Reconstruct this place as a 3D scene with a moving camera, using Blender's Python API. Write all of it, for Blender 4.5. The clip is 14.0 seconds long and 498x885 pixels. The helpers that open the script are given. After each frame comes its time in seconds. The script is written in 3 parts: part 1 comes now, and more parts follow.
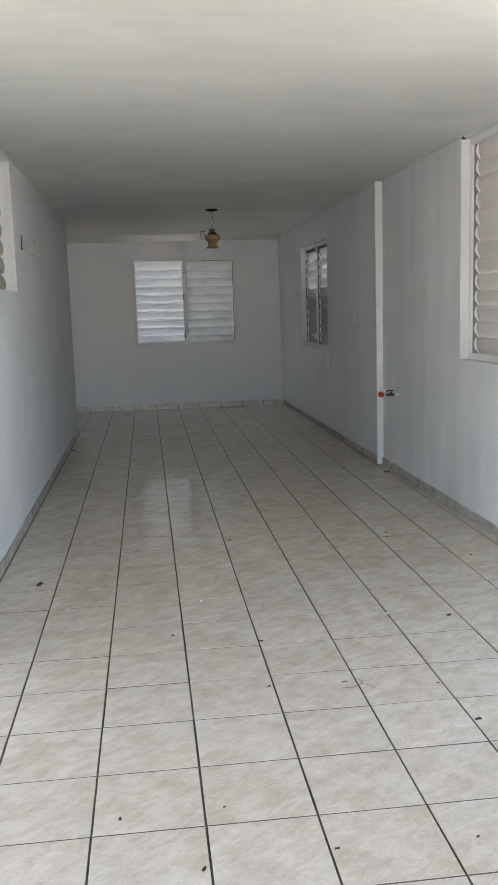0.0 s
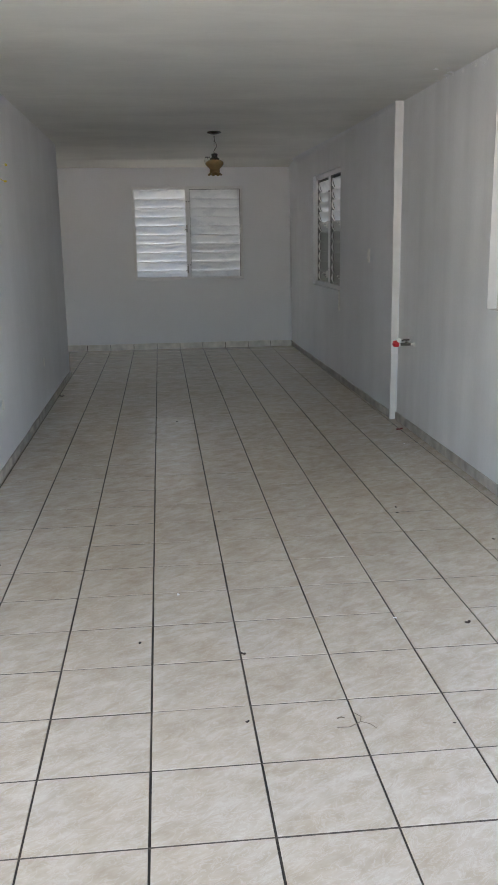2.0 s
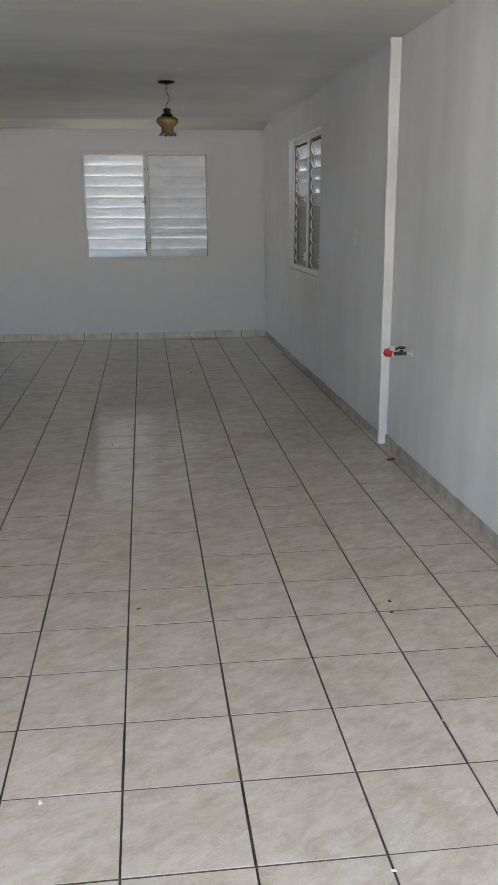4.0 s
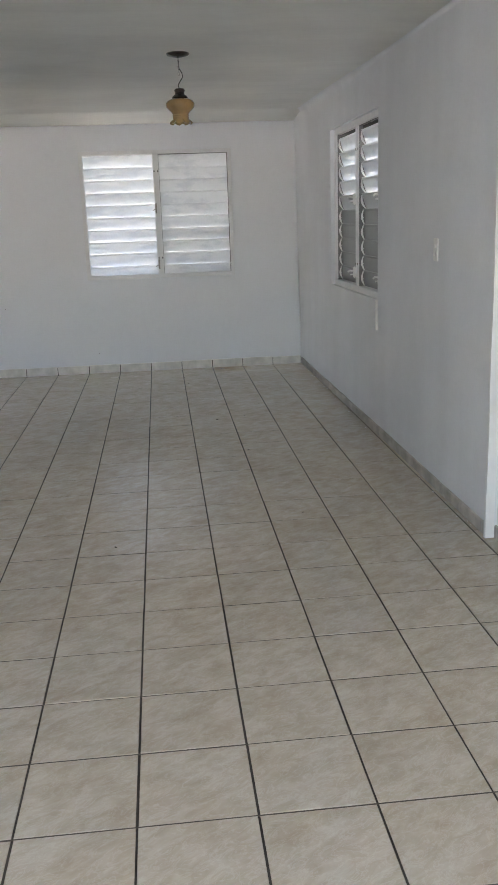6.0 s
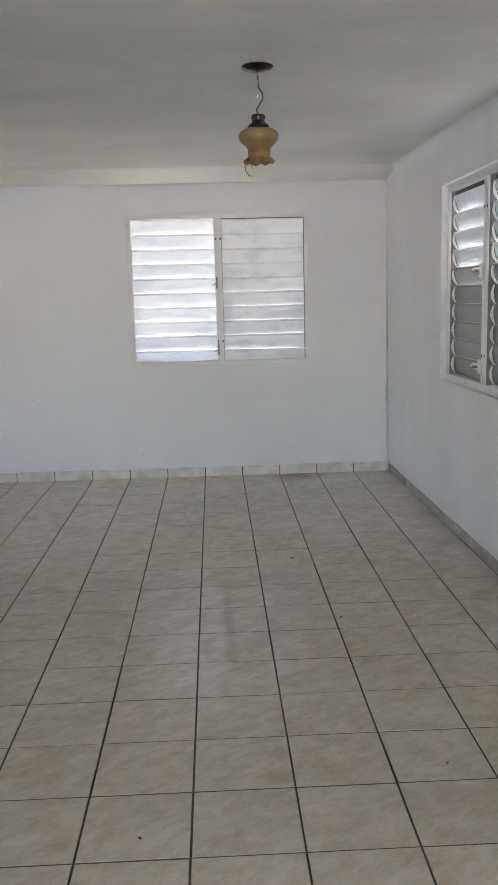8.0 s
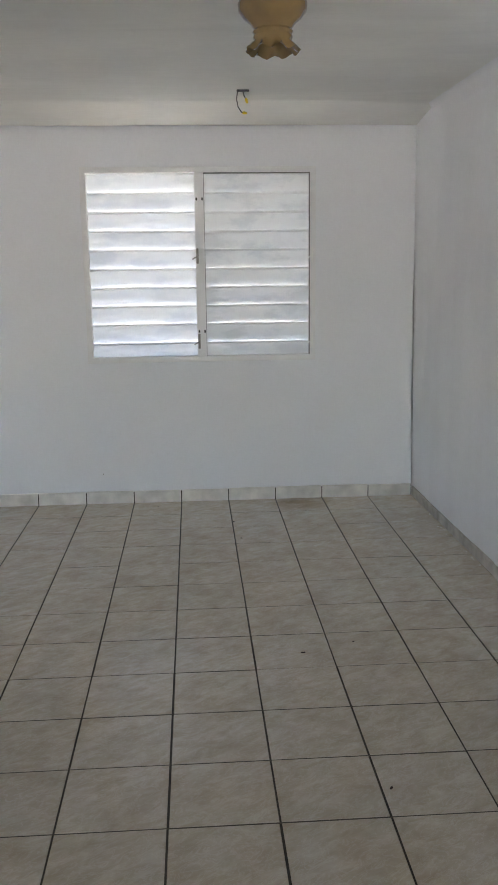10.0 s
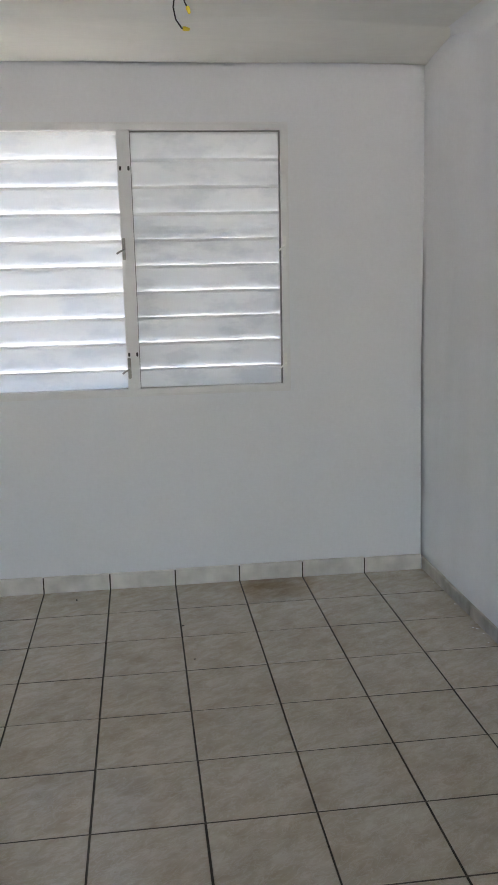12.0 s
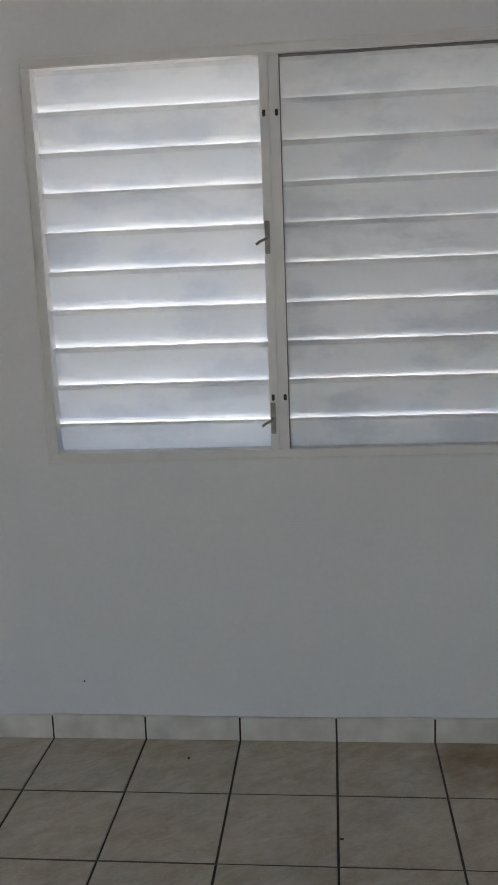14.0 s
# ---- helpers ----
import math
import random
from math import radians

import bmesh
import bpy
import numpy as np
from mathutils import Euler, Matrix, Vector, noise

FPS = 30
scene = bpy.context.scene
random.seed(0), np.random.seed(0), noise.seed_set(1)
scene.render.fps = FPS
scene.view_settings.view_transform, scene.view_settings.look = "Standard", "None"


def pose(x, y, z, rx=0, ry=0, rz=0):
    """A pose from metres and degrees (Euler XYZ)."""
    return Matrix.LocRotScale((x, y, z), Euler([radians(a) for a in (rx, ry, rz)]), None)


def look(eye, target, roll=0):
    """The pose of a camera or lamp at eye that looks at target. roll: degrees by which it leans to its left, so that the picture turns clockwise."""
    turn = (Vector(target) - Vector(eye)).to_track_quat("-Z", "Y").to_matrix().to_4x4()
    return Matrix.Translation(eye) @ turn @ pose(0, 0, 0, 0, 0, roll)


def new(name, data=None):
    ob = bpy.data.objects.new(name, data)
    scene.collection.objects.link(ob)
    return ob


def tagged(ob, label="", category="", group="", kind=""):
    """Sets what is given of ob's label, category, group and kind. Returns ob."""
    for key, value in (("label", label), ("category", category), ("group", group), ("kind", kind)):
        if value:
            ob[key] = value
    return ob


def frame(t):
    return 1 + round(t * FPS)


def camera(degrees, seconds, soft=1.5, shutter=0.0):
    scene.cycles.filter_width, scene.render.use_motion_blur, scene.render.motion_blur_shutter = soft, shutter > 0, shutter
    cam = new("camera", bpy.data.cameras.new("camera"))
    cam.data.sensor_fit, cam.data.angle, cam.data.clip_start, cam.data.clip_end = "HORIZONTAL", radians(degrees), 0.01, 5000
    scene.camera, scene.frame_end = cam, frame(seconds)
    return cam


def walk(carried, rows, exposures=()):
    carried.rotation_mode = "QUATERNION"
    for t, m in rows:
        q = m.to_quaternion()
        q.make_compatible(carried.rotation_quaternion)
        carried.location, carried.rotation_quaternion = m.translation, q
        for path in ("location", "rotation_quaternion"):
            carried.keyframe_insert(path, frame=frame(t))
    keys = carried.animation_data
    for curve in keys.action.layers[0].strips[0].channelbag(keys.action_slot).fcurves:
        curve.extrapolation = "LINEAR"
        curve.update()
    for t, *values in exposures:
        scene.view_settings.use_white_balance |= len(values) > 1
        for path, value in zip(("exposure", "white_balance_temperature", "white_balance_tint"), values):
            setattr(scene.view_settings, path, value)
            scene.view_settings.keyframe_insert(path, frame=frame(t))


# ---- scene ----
cam = camera(32.4, 14.0)
METRES, EYE, TILT, LEAN, TURN = 8.0, 1.5, 0.0, 0.0, 0.0
PATH = [
    (0, (-0.766, -13.113, 1.477), (-0.54, -11.15, 1.169), -1.7),
    (0.5, (-0.727, -13.073, 1.462), (-0.57, -11.106, 1.137), -1.1),
    (1, (-0.661, -12.946, 1.431), (-0.514, -10.981, 1.09), -1.0),
    (1.5, (-0.641, -12.685, 1.511), (-0.464, -10.727, 1.147), -0.7),
    (2, (-0.576, -12.424, 1.522), (-0.385, -10.488, 1.061), -0.9),
    (2.5, (-0.446, -12.109, 1.537), (-0.241, -10.177, 1.06), -1.1),
    (3, (-0.371, -11.714, 1.536), (-0.144, -9.789, 1.042), -0.7),
    (5.3, (-0.099, -9.824, 1.551), (0.123, -7.91, 1.016), 0.1),
    (5.5, (-0.114, -9.638, 1.549), (0.099, -7.723, 1.011), -0.2),
    (6, (-0.182, -9.205, 1.579), (0.002, -7.28, 1.067), -2.0),
    (6.5, (-0.18, -8.77, 1.567), (-0.02, -6.819, 1.158), -1.9),
    (7, (-0.202, -8.323, 1.562), (-0.082, -6.367, 1.165), -0.9),
    (7.5, (-0.236, -7.894, 1.574), (-0.107, -5.94, 1.171), -1.2),
    (8, (-0.22, -7.448, 1.563), (-0.145, -5.478, 1.226), -1.4),
    (8.2, (-0.244, -7.319, 1.535), (-0.175, -5.344, 1.229), -1.7),
    (10.3, (-0.218, -5.562, 1.595), (-0.084, -3.607, 1.193), -0.8),
    (10.5, (-0.227, -5.38, 1.594), (-0.081, -3.426, 1.195), -1.1),
    (11, (-0.173, -4.987, 1.6), (-0.023, -3.034, 1.196), -1.0),
    (11.5, (-0.158, -4.579, 1.603), (0.035, -2.63, 1.197), -1.5),
    (12, (-0.123, -4.19, 1.556), (0.118, -2.243, 1.169), -1.3),
    (12.5, (-0.025, -3.822, 1.574), (0.212, -1.873, 1.193), -1.4),
    (13, (-0.006, -3.419, 1.56), (0.23, -1.471, 1.174), -1.8),
    (13.5, (0.01, -3.069, 1.542), (0.115, -1.104, 1.186), -0.8),
    (14, (0.01, -2.719, 1.518), (-0.186, -0.759, 1.172), -2.2),
]
EXPOSURES = [(0.0, 2.94, 6540, 11), (1.5, 2.96, 6540, 12), (3.0, 3.01, 6590, 13), (5.5, 3.89, 6520, 13), (7.0, 3.95, 6520, 13), (7.5, 4.17, 6520, 14), (8.2, 4.19, 6520, 14), (10.5, 4.02, 6520, 13), (12.5, 4.02, 6470, 13), (13.3, 3.97, 6520, 13), (14.0, 3.42, 6470, 13)]
walk(cam, [(t, look(eye, target, roll)) for t, eye, target, roll in PATH], EXPOSURES)

# ---- daylight ----
SUN_ELEVATION, SUN_AZIMUTH = radians(58), radians(278)  # azimuth from +y towards +x
world = bpy.data.worlds.new("sky")
scene.world = world
world.use_nodes = True
sky = world.node_tree.nodes.new("ShaderNodeTexSky")
sky.sky_type, sky.sun_disc = "NISHITA", False
sky.sun_elevation, sky.sun_rotation = SUN_ELEVATION, SUN_AZIMUTH
world.node_tree.links.new(sky.outputs[0], world.node_tree.nodes["Background"].inputs[0])
world.node_tree.nodes["Background"].inputs[1].default_value = 0.105
sun = new("sun", bpy.data.lights.new("sun", "SUN"))
sun.data.energy, sun.data.angle, sun.data.color = 4.0, radians(0.5), (1.0, 0.93, 0.82)
sun_way = Vector((math.sin(SUN_AZIMUTH) * math.cos(SUN_ELEVATION), math.cos(SUN_AZIMUTH) * math.cos(SUN_ELEVATION), math.sin(SUN_ELEVATION)))
sun.matrix_world = look(sun_way * 20, (0, 0, 0))

# ---- measures ----
WALL_B = 1.396               # face of the outer right wall
PX, PY = 0.33, 0.328          # tile pitch across and along the room
CEIL = 2.57
LEFT_X, LEFT_END = -1.67, -2.33
PORCH_Y = -9.4              # side walls end here, unseen; open porch assumed, to let daylight in
# Roof carried on unseen behind the camera, to hold sky light off the floor.
ROOF_Y = -16.2
REAR_Y = -15.5
RIGHT_SKEW = math.degrees(math.atan2(0.045, 5.35))
WALL_T = 0.15


# ---- materials ----
def mat(name):
    m = bpy.data.materials.new(name)
    m.use_nodes = True
    nt = m.node_tree
    return m, nt, nt.nodes["Principled BSDF"]


def node(nt, kind, **vals):
    n = nt.nodes.new(kind)
    for k, v in vals.items():
        n.inputs[k.replace("_", " ")].default_value = v
    return n


def ramp(nt, src, stops):
    r = nt.nodes.new("ShaderNodeValToRGB")
    els = r.color_ramp.elements
    while len(els) < len(stops):
        els.new(0.5)
    for e, (p, c) in zip(els, stops):
        e.position, e.color = p, (*c, 1)
    nt.links.new(src, r.inputs[0])
    return r.outputs[0]


def g3(v):
    return (v, v, v)


def mix(nt, a, b, fac, mode="MULTIPLY"):
    m = nt.nodes.new("ShaderNodeMix")
    m.data_type, m.blend_type = "RGBA", mode
    for sock, v in ((m.inputs[0], fac), (m.inputs[6], a), (m.inputs[7], b)):
        if isinstance(v, (int, float)):
            sock.default_value = v
        elif isinstance(v, tuple):
            sock.default_value = (*v, 1)
        else:
            nt.links.new(v, sock)
    return m.outputs[2]


def bump(nt, bsdf, height, strength, distance):
    b = node(nt, "ShaderNodeBump", Strength=strength, Distance=distance)
    nt.links.new(height, b.inputs["Height"])
    nt.links.new(b.outputs[0], bsdf.inputs["Normal"])
    return b


def coords(nt, scale=(1, 1, 1), rot=(0, 0, 0), world_space=True):
    if world_space:
        src = nt.nodes.new("ShaderNodeNewGeometry").outputs["Position"]
    else:
        src = nt.nodes.new("ShaderNodeTexCoord").outputs["Object"]
    mp = node(nt, "ShaderNodeMapping", Scale=scale, Rotation=rot)
    nt.links.new(src, mp.inputs[0])
    return mp.outputs[0]


def noise_tex(nt, vec, scale, detail=4, rough=0.5, distortion=0.0):
    n = node(nt, "ShaderNodeTexNoise", Scale=scale, Detail=detail, Roughness=rough, Distortion=distortion)
    nt.links.new(vec, n.inputs["Vector"])
    return n.outputs["Fac"]


def painted_plaster(name, base, patch=0.9, streak=0.965, rough=0.62):
    m, nt, b = mat(name)
    v = coords(nt)
    large = ramp(nt, noise_tex(nt, v, 1.1, 5, 0.6), [(0.3, g3(patch)), (0.7, g3(1.0))])
    col = mix(nt, base, large, 1.0)
    if streak:
        vs = coords(nt, (2.0, 2.0, 0.22))
        st = ramp(nt, noise_tex(nt, vs, 1.9, 4, 0.5), [(0.35, g3(streak)), (0.62, g3(1.0))])
        col = mix(nt, col, st, 1.0)
    fine = ramp(nt, noise_tex(nt, v, 60, 3), [(0.3, g3(0.97)), (0.7, g3(1.0))])
    col = mix(nt, col, fine, 1.0)
    nt.links.new(col, b.inputs["Base Color"])
    b.inputs["Roughness"].default_value = rough
    wavy = noise_tex(nt, coords(nt, (1, 1, 0.6)), 3.0, 3, 0.5)
    grain = noise_tex(nt, v, 140, 3, 0.6)
    h = nt.nodes.new("ShaderNodeMath")
    h.operation = "MULTIPLY_ADD"
    nt.links.new(grain, h.inputs[0])
    h.inputs[1].default_value = 0.05
    nt.links.new(wavy, h.inputs[2])
    bump(nt, b, h.outputs[0], 0.5, 0.018)
    return m


def simple(name, base, rough=0.5, metal=0.0, vary=0.9, scale=30, bumpy=0.0, in_world=False, **more):
    m, nt, b = mat(name)
    v = coords(nt, world_space=in_world)
    col = mix(nt, base, ramp(nt, noise_tex(nt, v, scale, 4), [(0.3, g3(vary)), (0.7, g3(1.0))]), 1.0)
    nt.links.new(col, b.inputs["Base Color"])
    b.inputs["Roughness"].default_value, b.inputs["Metallic"].default_value = rough, metal
    for k, val in more.items():
        b.inputs[k.replace("_", " ")].default_value = val
    if bumpy:
        bump(nt, b, noise_tex(nt, v, scale * 2, 3), bumpy, 0.002)
    return m


def tile_material():
    m, nt, b = mat("beige_glazed_tile")
    info = nt.nodes.new("ShaderNodeObjectInfo").outputs["Random"]
    geo = nt.nodes.new("ShaderNodeNewGeometry")
    both = nt.nodes.new("ShaderNodeMath")
    nt.links.new(info, both.inputs[0])
    nt.links.new(geo.outputs["Random Per Island"], both.inputs[1])
    shift = nt.nodes.new("ShaderNodeVectorMath")
    shift.operation = "MULTIPLY_ADD"
    nt.links.new(both.outputs[0], shift.inputs[0])
    shift.inputs[1].default_value = (37.0, 61.0, 23.0)
    nt.links.new(nt.nodes.new("ShaderNodeTexCoord").outputs["Object"], shift.inputs[2])
    turn = node(nt, "ShaderNodeMapping", Rotation=(0, 0, radians(-32)))
    nt.links.new(shift.outputs[0], turn.inputs[0])
    mp = node(nt, "ShaderNodeMapping", Scale=(4.0, 8.5, 1))
    nt.links.new(turn.outputs[0], mp.inputs[0])
    clouds = ramp(nt, noise_tex(nt, mp.outputs[0], 2.6, 6, 0.62, 0.6),
                  [(0.30, (0.475, 0.41, 0.325)), (0.48, (0.525, 0.467, 0.387)), (0.66, (0.585, 0.54, 0.465))])
    veins = ramp(nt, noise_tex(nt, mp.outputs[0], 3.4, 5, 0.66, 1.2), [(0.455, g3(0.0)), (0.5, g3(1.0)), (0.53, g3(0.0))])
    col = mix(nt, clouds, (0.72, 0.70, 0.66), veins, "MIX")
    veil = nt.nodes.new("ShaderNodeMath")
    veil.operation = "MULTIPLY"
    nt.links.new(veins, veil.inputs[0])
    veil.inputs[1].default_value = 0.30
    nt.links.new(veil.outputs[0], col.node.inputs[0])
    tone = ramp(nt, both.outputs[0], [(0.0, g3(0.94)), (1.0, g3(1.0))])
    col = mix(nt, col, tone, 1.0)
    mottle = ramp(nt, noise_tex(nt, shift.outputs[0], 7.0, 4, 0.6), [(0.36, (0.90, 0.875, 0.84)), (0.56, g3(1.0))])
    col = mix(nt, col, mottle, 1.0)
    w = coords(nt)
    dirt = ramp(nt, noise_tex(nt, w, 1.3, 6, 0.65), [(0.35, (0.95, 0.935, 0.91)), (0.6, g3(1.0))])
    col = mix(nt, col, dirt, 1.0)
    specks = ramp(nt, noise_tex(nt, w, 9.0, 5, 0.75), [(0.22, (0.66, 0.58, 0.50)), (0.27, g3(1.0))])
    col = mix(nt, col, specks, 1.0)
    gap = nt.nodes.new("ShaderNodeVectorMath")
    gap.operation = "DISTANCE"
    warped = nt.nodes.new("ShaderNodeVectorMath")
    warped.operation = "MULTIPLY_ADD"
    nt.links.new(noise_tex(nt, w, 7.0, 4), warped.inputs[0])
    warped.inputs[1].default_value = (0.3, 0.3, 0)
    nt.links.new(w, warped.inputs[2])
    nt.links.new(warped.outputs[0], gap.inputs[0])
    gap.inputs[1].default_value = (0.64, 0.05, 0.0)
    stain = ramp(nt, gap.outputs["Value"], [(0.05, (0.60, 0.49, 0.37)), (0.27, g3(1.0))])
    col = mix(nt, col, stain, 1.0)
    nt.links.new(col, b.inputs["Base Color"])
    r = nt.nodes.new("ShaderNodeMapRange")
    nt.links.new(noise_tex(nt, w, 3.0, 5, 0.65), r.inputs[0])
    r.inputs[3].default_value, r.inputs[4].default_value = 0.05, 0.13
    nt.links.new(r.outputs[0], b.inputs["Roughness"])
    bump(nt, b, noise_tex(nt, shift.outputs[0], 5.0, 2), 0.05, 0.004)
    return m


def frosted_slat(name, share, smear_dark):
    """Milky slat that lets some daylight through, with smears of dirt."""
    m, nt, b = mat(name)
    w = coords(nt)
    smear = ramp(nt, noise_tex(nt, coords(nt, (1.0, 1.0, 1.9)), 3.6, 4, 0.6), [(0.40, smear_dark), (0.50, g3(1.0))])
    col = mix(nt, (0.78, 0.79, 0.80), smear, 1.0)
    nt.links.new(col, b.inputs["Base Color"])
    b.inputs["Roughness"].default_value = 0.4
    thin = nt.nodes.new("ShaderNodeBsdfTranslucent")
    nt.links.new(mix(nt, col, (0.88, 0.885, 0.885), 1.0), thin.inputs["Color"])
    both = nt.nodes.new("ShaderNodeMixShader")
    both.inputs[0].default_value = share
    nt.links.new(b.outputs[0], both.inputs[1])
    nt.links.new(thin.outputs[0], both.inputs[2])
    nt.links.new(both.outputs[0], nt.nodes["Material Output"].inputs["Surface"])
    return m


M_WALL = painted_plaster("pale_grey_wall_paint", (0.785, 0.80, 0.83))
M_WHITE_WALL = painted_plaster("white_wall_paint", (0.79, 0.803, 0.838), 0.95, streak=0)
M_PATCHED_WALL = painted_plaster("streaky_patched_wall_paint", (0.79, 0.80, 0.815), 0.87, 0.90)
M_TILE = tile_material()


def ceiling_material():
    m, nt, b = mat("trowelled_ceiling_paint")
    sweep = noise_tex(nt, coords(nt, (0.8, 1.7, 1), (0, 0, 0.12)), 1.3, 4, 0.5, 0.5)
    blot = noise_tex(nt, coords(nt), 0.8, 4, 0.6)
    col = mix(nt, (0.76, 0.76, 0.725), ramp(nt, sweep, [(0.40, g3(0.93)), (0.60, g3(1.0))]), 1.0)
    col = mix(nt, col, ramp(nt, blot, [(0.35, (0.93, 0.935, 0.94)), (0.6, g3(1.0))]), 1.0)
    strokes = noise_tex(nt, coords(nt, (0.55, 2.6, 1), (0, 0, -0.2)), 2.4, 5, 0.6, 1.4)
    col = mix(nt, col, ramp(nt, strokes, [(0.42, g3(0.97)), (0.50, g3(1.0)), (0.56, g3(0.98))]), 1.0)
    nt.links.new(col, b.inputs["Base Color"])
    b.inputs["Roughness"].default_value = 0.7
    h = nt.nodes.new("ShaderNodeMath")
    h.operation = "MULTIPLY_ADD"
    nt.links.new(noise_tex(nt, coords(nt), 60, 3), h.inputs[0])
    h.inputs[1].default_value = 0.04
    nt.links.new(sweep, h.inputs[2])
    bump(nt, b, h.outputs[0], 0.3, 0.03)
    return m


M_CEIL = ceiling_material()
M_GROUT = simple("dark_grout", (0.075, 0.062, 0.05), 0.9, vary=0.25, scale=5, in_world=True)
M_GROUT_LIGHT = simple("brown_grout", (0.10, 0.082, 0.065), 0.85, vary=0.6, scale=12)
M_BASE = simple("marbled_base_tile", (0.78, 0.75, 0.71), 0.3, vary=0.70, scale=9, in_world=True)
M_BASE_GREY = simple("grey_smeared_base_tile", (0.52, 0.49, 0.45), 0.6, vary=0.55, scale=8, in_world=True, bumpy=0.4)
M_ALU = simple("white_painted_aluminium", (0.77, 0.77, 0.78), 0.42, vary=0.94, scale=12)
M_SLAT = frosted_slat("milky_white_slat", 0.30, (0.90, 0.91, 0.93))
# Same slat, less translucent: the right sash's weaker daylight put into the material.
M_SLAT_SHADED = frosted_slat("shaded_milky_slat", 0.18, (0.86, 0.87, 0.885))
M_SIDE_SLAT = frosted_slat("thick_milky_slat", 0.14, (0.88, 0.89, 0.91))
# Greys that paint the shade of window_2's lower bank and fifth slat.
M_LOWER_SHADE_SLAT = simple("lower_shade_slat", (0.30, 0.31, 0.31), 0.35, vary=0.85, scale=5)
M_HALF_SHADE_SLAT = simple("half_shade_slat", (0.50, 0.51, 0.51), 0.4, vary=0.9, scale=5)
M_CREAM_SLAT = simple("dusty_cream_metal_slat", (0.62, 0.58, 0.55), 0.5, vary=0.88, scale=5)
# Dark grey for added strips that paint shade into the window gaps.
M_GAP_SHADE = simple("gap_shade_grey", (0.20, 0.20, 0.20), 0.6)
M_BEIGE_SLAT = simple("aged_cream_slat", (0.38, 0.345, 0.29), 0.5, vary=0.85, scale=6)
M_WOOD_WHITE = simple("white_painted_trim", (0.79, 0.795, 0.80), 0.5, vary=0.93, scale=10, bumpy=0.3)
M_PLASTIC = simple("white_plastic", (0.80, 0.80, 0.78), 0.35, vary=0.97)
M_BLACK = simple("black_plastic", (0.02, 0.02, 0.02), 0.5)
M_STEEL = simple("worn_grey_metal", (0.30, 0.29, 0.27), 0.45, metal=0.4, vary=0.7)
M_DARKMETAL = simple("dark_valve_metal", (0.06, 0.06, 0.06), 0.4, metal=0.6)
M_CHROME = simple("polished_chrome", (0.75, 0.74, 0.72), 0.12, metal=1.0)
M_BROWN = simple("dark_brown_fitting", (0.022, 0.010, 0.007), 0.14)
M_RED = simple("red_plastic", (0.55, 0.02, 0.03), 0.4)
M_YELLOW = simple("yellow_plastic", (0.80, 0.62, 0.03), 0.4)
M_CONCRETE = simple("sunlit_concrete", (0.54, 0.50, 0.43), 0.9, vary=0.75, scale=0.6)
M_LEAF = simple("dry_dark_leaf", (0.035, 0.022, 0.015), 0.8)
M_REDLEAF = simple("dry_red_leaf", (0.16, 0.02, 0.015), 0.7)
M_BLOCKER = simple("blocker_wall_paint", (0.62, 0.62, 0.60), 0.8, vary=0.85, scale=2)


# ---- mesh helpers ----
def part(name, bm, material, parent=None, label="", matrix=None, smooth=False):
    me = bpy.data.meshes.new(name)
    bmesh.ops.recalc_face_normals(bm, faces=bm.faces)
    bm.to_mesh(me)
    bm.free()
    for f in me.polygons:
        f.use_smooth = smooth
    if smooth:
        me.set_sharp_from_angle(angle=radians(50))
    me.materials.append(material)
    ob = new(name, me)
    if parent:
        ob.parent = parent
    if matrix:
        ob.matrix_local = matrix
    return tagged(ob, label)


def box_in(bm, x0, x1, y0, y1, z0, z1, bevel=0.0):
    made = bmesh.ops.create_cube(bm, size=1.0, matrix=Matrix.Translation(((x0 + x1) / 2, (y0 + y1) / 2, (z0 + z1) / 2)) @ Matrix.Diagonal((x1 - x0, y1 - y0, z1 - z0, 1)))
    if bevel:
        edges = list({e for v in made["verts"] for e in v.link_edges})
        bmesh.ops.bevel(bm, geom=edges, offset=bevel, segments=2, affect="EDGES", clamp_overlap=True)
    return bm


def box(x0, x1, y0, y1, z0, z1, bevel=0.0):
    return box_in(bmesh.new(), x0, x1, y0, y1, z0, z1, bevel)


def lathe(profile, steps=32, ruffle=None):
    """Turn a profile of (radius, height) about z. ruffle(height index, angle) adds to the radius and height."""
    bm = bmesh.new()
    rings = []
    for k, (r, z) in enumerate(profile):
        ring = []
        for s in range(steps):
            a = 2 * math.pi * s / steps
            dr, dz = ruffle(k, a) if ruffle else (0, 0)
            ring.append(bm.verts.new(((r + dr) * math.cos(a), (r + dr) * math.sin(a), z + dz)))
        rings.append(ring)
    for a, b in zip(rings, rings[1:]):
        for s in range(steps):
            bm.faces.new((a[s], a[(s + 1) % steps], b[(s + 1) % steps], b[s]))
    return bm


def tube_in(bm, points, radius, steps=8):
    """A round rod through the points, with closed ends."""
    pts = [Vector(p) for p in points]
    rings = []
    for k, p in enumerate(pts):
        way = (pts[min(k + 1, len(pts) - 1)] - pts[max(k - 1, 0)]).normalized()
        side = way.cross(Vector((0.13, 0.37, 0.92))).normalized()
        up = side.cross(way)
        rings.append([bm.verts.new(p + radius * (math.cos(a) * side + math.sin(a) * up)) for a in (2 * math.pi * s / steps for s in range(steps))])
    for a, b in zip(rings, rings[1:]):
        for s in range(steps):
            bm.faces.new((a[s], a[(s + 1) % steps], b[(s + 1) % steps], b[s]))
    bm.faces.new(rings[0])
    bm.faces.new(rings[-1])
    return bm


